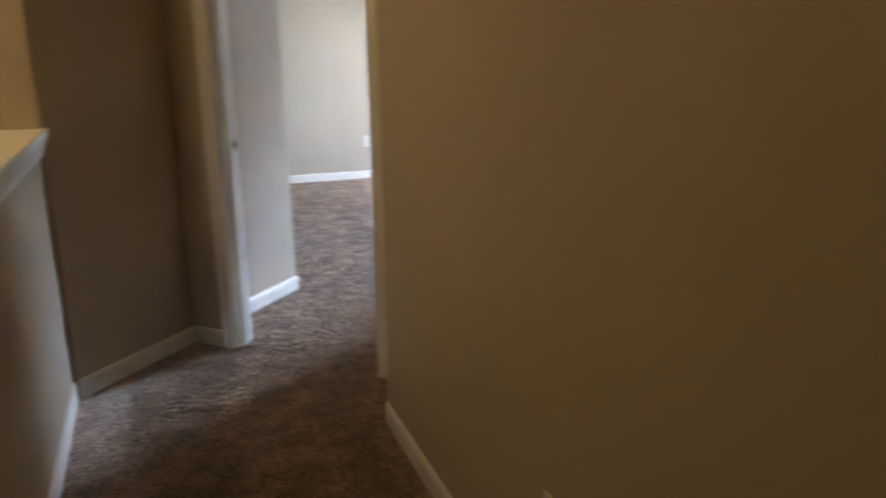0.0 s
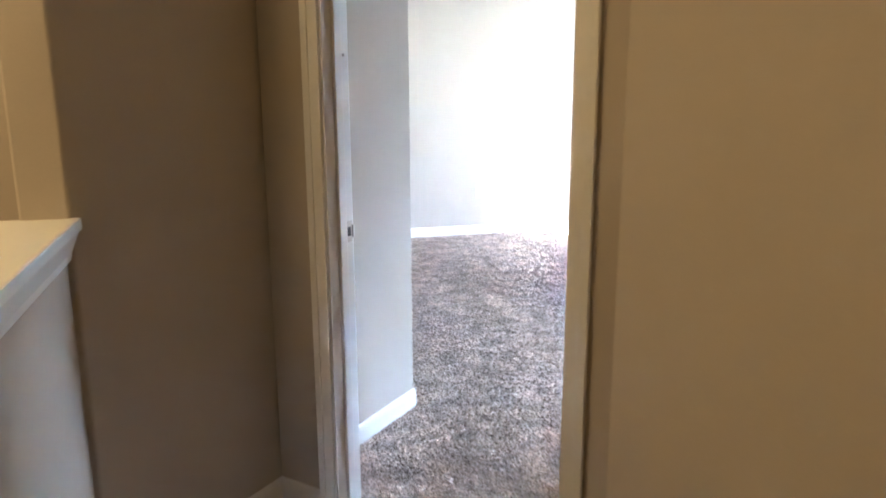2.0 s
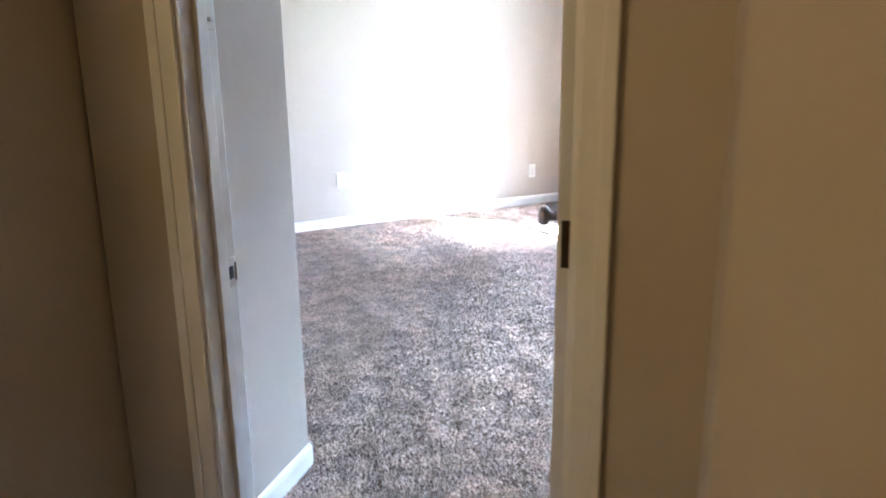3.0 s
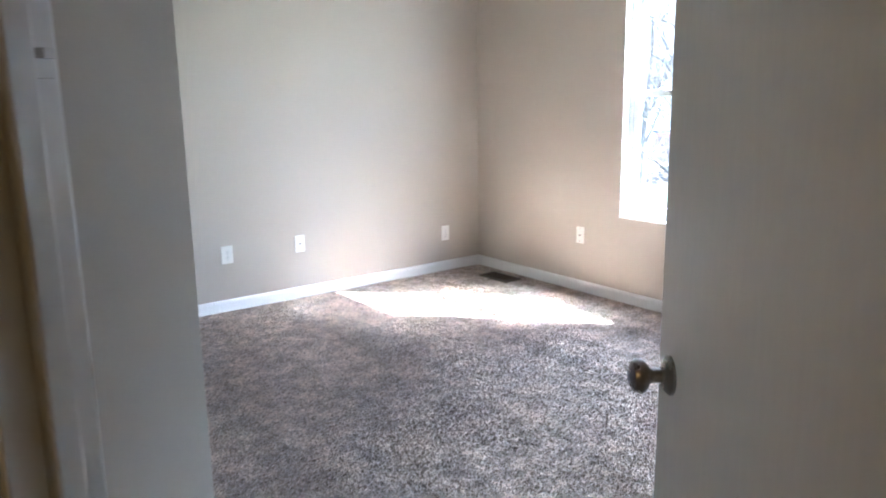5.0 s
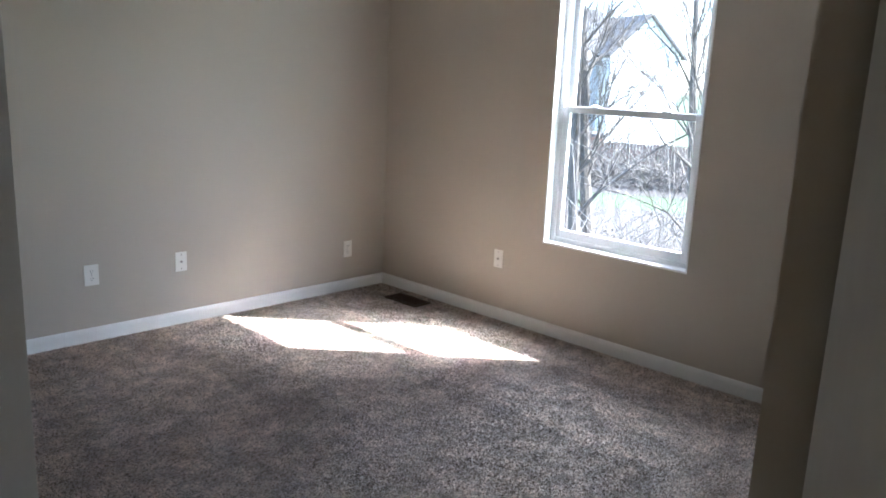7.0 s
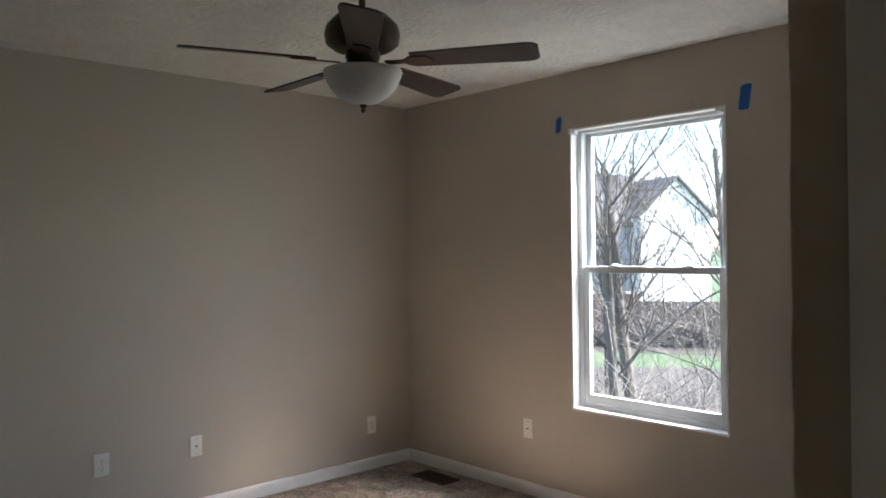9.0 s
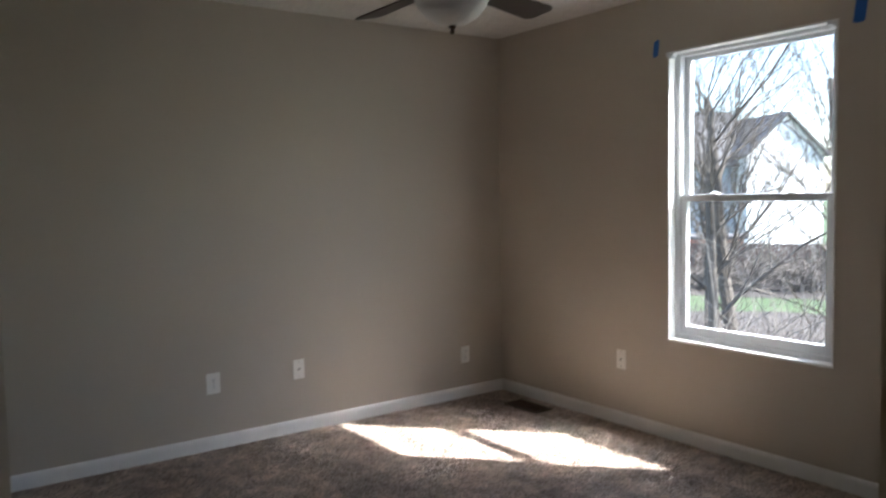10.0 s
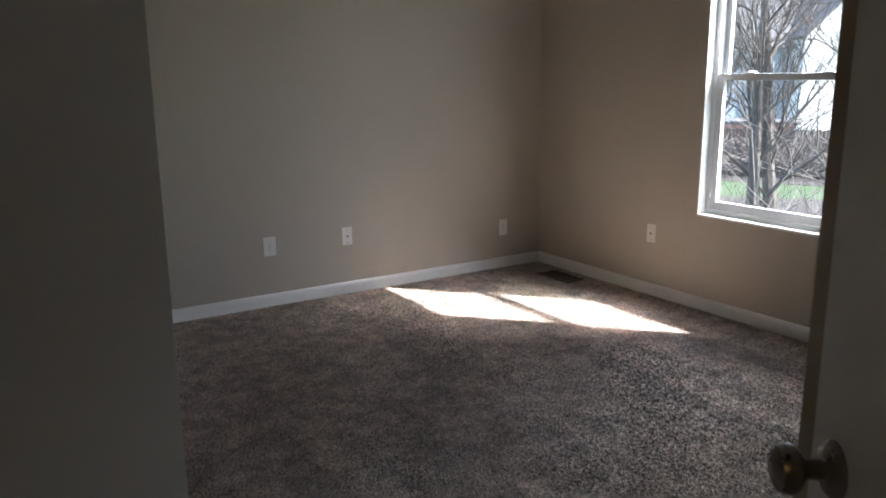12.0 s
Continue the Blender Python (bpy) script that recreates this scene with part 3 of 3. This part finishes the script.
def tree(place, height, radius, lean, seed, label, most=4):
    rng = random.Random(seed)
    t = thing("tree", label, "tree", "bare trees", at=Matrix.Translation(place))
    bm = bmesh.new()
    pts, radii, c, h = [Vector((0, 0, -0.15))], [radius * 1.35], Vector((0, 0, 0)), Vector((lean[0], lean[1], 1)).normalized()
    n = 7
    for i in range(n):
        h = (h + Vector((rng.gauss(0, 0.06), rng.gauss(0, 0.06), 0.1))).normalized()
        c = c + h * (height * 0.62 / n)
        pts.append(c.copy())
        radii.append(radius * (1 - 0.62 * (i + 1) / n))
    tube(bm, pts, radii, 9)
    part("trunk", bm, BARK, t, smooth=True)
    bm = bmesh.new()
    for i in range(17):
        k = rng.randint(2, n)
        a = rng.uniform(0, 2 * math.pi)
        limb(bm, rng, pts[k], Vector((math.cos(a), math.sin(a), rng.uniform(0.9, 2.4))), height * rng.uniform(0.25, 0.42), radii[k] * rng.uniform(0.20, 0.42), 1, most)
    part("crown", bm, BARK, t, "bare spreading branches")
    return t


tree(out(56.1, 15.5), 9.5, 0.135, (0.05, -0.02), 3, "tall bare forked tree outside the window")
tree(out(57.6, 16.0), 10.0, 0.165, (-0.03, 0.02), 8, "tall bare tree with a thick trunk outside")
tree(out(55.2, 21.0), 9.0, 0.085, (0.0, 0.05), 14, "slender bare tree behind the others")
tree(out(65.6, 14.5), 10.0, 0.115, (-0.05, 0.10), 21, "bare tree with overhanging branches")
tree(out(67.8, 12.0), 8.5, 0.10, (-0.04, 0.06), 41, "bare tree with crooked twigs beside the window")
tree(out(52.0, 30.0), 11.0, 0.18, (0.0, 0.0), 33, "bare tree at the edge of the lawn", most=3)


PALE = mat("bleached_twigs", (0.20, 0.175, 0.15), 0.9, vary=0.25, scale=1.5, fine=20, bump=0.2)


def brush(name, label, d0, d1, b0, b1, count, tall, seed, width, wood=TWIG):
    rng = random.Random(seed)
    bm = bmesh.new()
    for i in range(count):
        p = out(rng.uniform(b0, b1), rng.uniform(d0, d1))
        h = Vector((rng.gauss(0, 0.8), rng.gauss(0, 0.8), 1.0)).normalized()
        c, pts, L = p.copy(), [p.copy()], tall * rng.uniform(0.5, 1.2)
        for k in range(5):
            h = (h + Vector((rng.gauss(0, 0.30), rng.gauss(0, 0.30), rng.gauss(-0.12, 0.2)))).normalized()
            c = c + h * L / 5
            pts.append(c.copy())
        tube(bm, pts, [width * (1 - 0.15 * k) for k in range(6)], 3)
    tagged(mesh_object(name, bm, wood), label, "brush", kind="stuff")


brush("brush", "pale dry tangled twigs at the near edge of the lawn", 12.5, 21.5, 50, 70, 2600, 2.5, 5, 0.008)
brush("brush", "tall arching pale bare shrub stems below the window", 9.0, 12.5, 51, 69, 320, 5.0, 9, 0.011, PALE)
brush("brush", "dense pale tangle of bare bushes behind the lawn", 35, 37.2, 50, 69, 1500, 3.2, 6, 0.020)

house = thing("house", "white-sided two-storey house with a grey shingle roof", "house", at=Matrix.Translation(out(59.8, 58.0)) @ Matrix.Rotation(radians(-26), 4, "Z"))
# siding for the wing: its bluish shade is put into the base colour
SHADESIDING = mat("shade_tinted_siding", (0.25, 0.28, 0.32), 0.6, vary=0.06, scale=0.6, fine=12, bump=0.1)
bm = bmesh.new()
hw, ez, pz, dep = 2.90, 6.75, 9.45, 7.0
v = [bm.verts.new(q) for q in ((-hw, 0, 0), (hw, 0, 0), (hw, 0, ez), (0, 0, pz), (-hw, 0, ez), (-hw, dep, 0), (hw, dep, 0), (hw, dep, ez), (0, dep, pz), (-hw, dep, ez))]
for f in ((0, 1, 2, 3, 4), (9, 8, 7, 6, 5), (1, 6, 7, 2), (5, 0, 4, 9), (2, 7, 8, 3), (4, 3, 8, 9), (0, 5, 6, 1)):
    bm.faces.new([v[i] for i in f])
part("wall", bm, SIDING, house)
lap = bpy.data.meshes.new("siding_board")
bm = boxes((-hw, hw, -0.022, 0.0, 0.006, 0.185))
bm.to_mesh(lap)
bm.free()
lap.materials.append(SIDING)
for k in range(int(ez / 0.19)):
    o = new("siding_board", lap)
    o.parent = house
    o.matrix_basis = Matrix.Translation((0, 0, k * 0.19))
for sx in (-1, 1):
    bm = bmesh.new()
    a = math.atan2(pz - ez, hw)
    box(bm, -0.05, math.hypot(hw, pz - ez) + 0.35, -0.35, dep, 0.0, 0.16, m=Matrix.Translation((0, 0, pz)) @ (Matrix.Rotation(a, 4, "Y") if sx > 0 else Matrix.Scale(-1, 4, (1, 0, 0)) @ Matrix.Rotation(a, 4, "Y")))
    part("roof", bm, SHINGLE, house, "grey shingle roof")
part("wing", boxes((-10.0, -hw - 0.01, 1.4, 10.0, 0, 5.9)), SHADESIDING, house, "house wing with bluish shade painted into its siding")
bm = bmesh.new()
prism(bm, [(-10.4, 0.9), (-0.3, 0.9), (-0.3, 6.4), (-10.4, 6.4)], 5.9, 6.06)
for vv in bm.verts:
    if vv.co.y > 5:
        vv.co.z += 4.2
part("wing_roof", bm, SHINGLE, house, "grey shingle roof")
for wx in (-7.6, -4.6):
    pane_frame = part("window", boxes((wx - 0.5, wx + 0.5, 1.32, 1.40, 3.5, 3.6), (wx - 0.5, wx + 0.5, 1.32, 1.40, 5.0, 5.1), (wx - 0.5, wx - 0.4, 1.32, 1.40, 3.6, 5.0), (wx + 0.4, wx + 0.5, 1.32, 1.40, 3.6, 5.0)), SIDING, house)
    part("pane", boxes((wx - 0.4, wx + 0.4, 1.37, 1.39, 3.6, 5.0)), SLOT, pane_frame)
vent_gable = part("gable_vent", boxes((-0.25, 0.25, -0.05, 0.02, 7.75, 8.3), bevel=0.02), SIDING, house)
for k in range(5):
    part("slat", boxes((-0.21, 0.21, -0.07, -0.04, 7.80 + k * 0.1, 7.84 + k * 0.1)), SHINGLE, vent_gable)

shed = thing("shed", "small pinkish brick outbuilding behind the bushes", "shed", at=Matrix.Translation(out(55.0, 40.0)) @ Matrix.Rotation(radians(-55), 4, "Z"))
part("wall", boxes((-1.6, 1.6, 0, 2.4, 0, 1.9)), BRICKRED, shed)
bm = bmesh.new()
prism(bm, [(-1.8, -0.2), (1.8, -0.2), (1.8, 2.6), (-1.8, 2.6)], 1.9, 2.05)
part("roof", bm, SHINGLE, shed)

fence = thing("fence", "dark weathered board fence behind the bushes", "fence", at=Matrix.Translation(out(61, 37.5)) @ Matrix.Rotation(radians(-61), 4, "Z"))
proto = bpy.data.meshes.new("board")
bm = boxes((-0.07, 0.07, -0.012, 0.012, 0.03, 1.85), bevel=0.004)
bm.to_mesh(proto)
bm.free()
proto.materials.append(FENCEWOOD)
rngf = random.Random(2)
for i in range(96):
    o = new("board", proto)
    o.parent = fence
    o.matrix_basis = Matrix.Translation((-7.2 + i * 0.15, rngf.uniform(-0.004, 0.004), rngf.uniform(-0.02, 0.02)))
for z in (0.45, 1.45):
    part("rail", boxes((-7.3, 7.3, 0.012, 0.05, z - 0.04, z + 0.04)), FENCEWOOD, fence)

# ---- carpet pile ----


def pile(name, label, count, zones, seed):
    """Short bent tufts standing on the carpet backing, thickest where one walks."""
    rng = np.random.default_rng(seed)
    n = count
    area = np.array([(a[1] - a[0]) * (a[3] - a[2]) for a in zones])
    which = rng.choice(len(zones), n, p=area / area.sum())
    z = np.array(zones)[which]
    x = z[:, 0] + rng.random(n) * (z[:, 1] - z[:, 0])
    y = z[:, 2] + rng.random(n) * (z[:, 3] - z[:, 2])
    turn = rng.random(n) * 2 * np.pi
    wide = rng.uniform(0.0014, 0.0028, n)
    tall = rng.uniform(0.0028, 0.0058, n)
    lane = np.floor((x * math.cos(LANE) - y * math.sin(LANE)) / 0.36)
    stroke = np.floor((x * math.sin(LANE) + y * math.cos(LANE)) / 0.85 + 0.37 * lane)
    lean_a = np.pi / 2 - LANE + np.pi * ((lane * 3 + stroke * 5 + lane * stroke) % 2) + rng.normal(0, 1.7, n)
    lean = rng.uniform(0.004, 0.010, n)
    c, s = np.cos(turn) * wide, np.sin(turn) * wide
    lx, ly = np.cos(lean_a) * lean, np.sin(lean_a) * lean
    v = np.empty((n, 4, 3))
    v[:, 0] = np.stack([x - c, y - s, np.zeros(n)], 1)
    v[:, 1] = np.stack([x + c, y + s, np.zeros(n)], 1)
    v[:, 2] = np.stack([x + c * 0.7 + lx, y + s * 0.7 + ly, tall], 1)
    v[:, 3] = np.stack([x - c * 0.7 + lx, y - s * 0.7 + ly, tall], 1)
    me = bpy.data.meshes.new(name)
    me.vertices.add(4 * n)
    me.vertices.foreach_set("co", v.ravel())
    me.loops.add(4 * n)
    me.loops.foreach_set("vertex_index", np.arange(4 * n, dtype=np.int32))
    me.polygons.add(n)
    me.polygons.foreach_set("loop_start", np.arange(0, 4 * n, 4, dtype=np.int32))
    me.update(calc_edges=True)
    me.materials.append(PILE)
    return tagged(new(name, me), label, "carpet pile", kind="stuff")


pile("carpet_pile", "flecked brown carpet tufts brushed in lanes", 420000, [(-3.4, -0.013, -3.3, -0.013)], 4)
pile("carpet_pile", "flecked brown carpet tufts by the doorway", 240000, [(-4.386, -3.325, -7.5, -4.95), (-4.2, -2.1, -4.95, -3.3), (-2.1, -0.013, -3.72, -3.3)], 5)
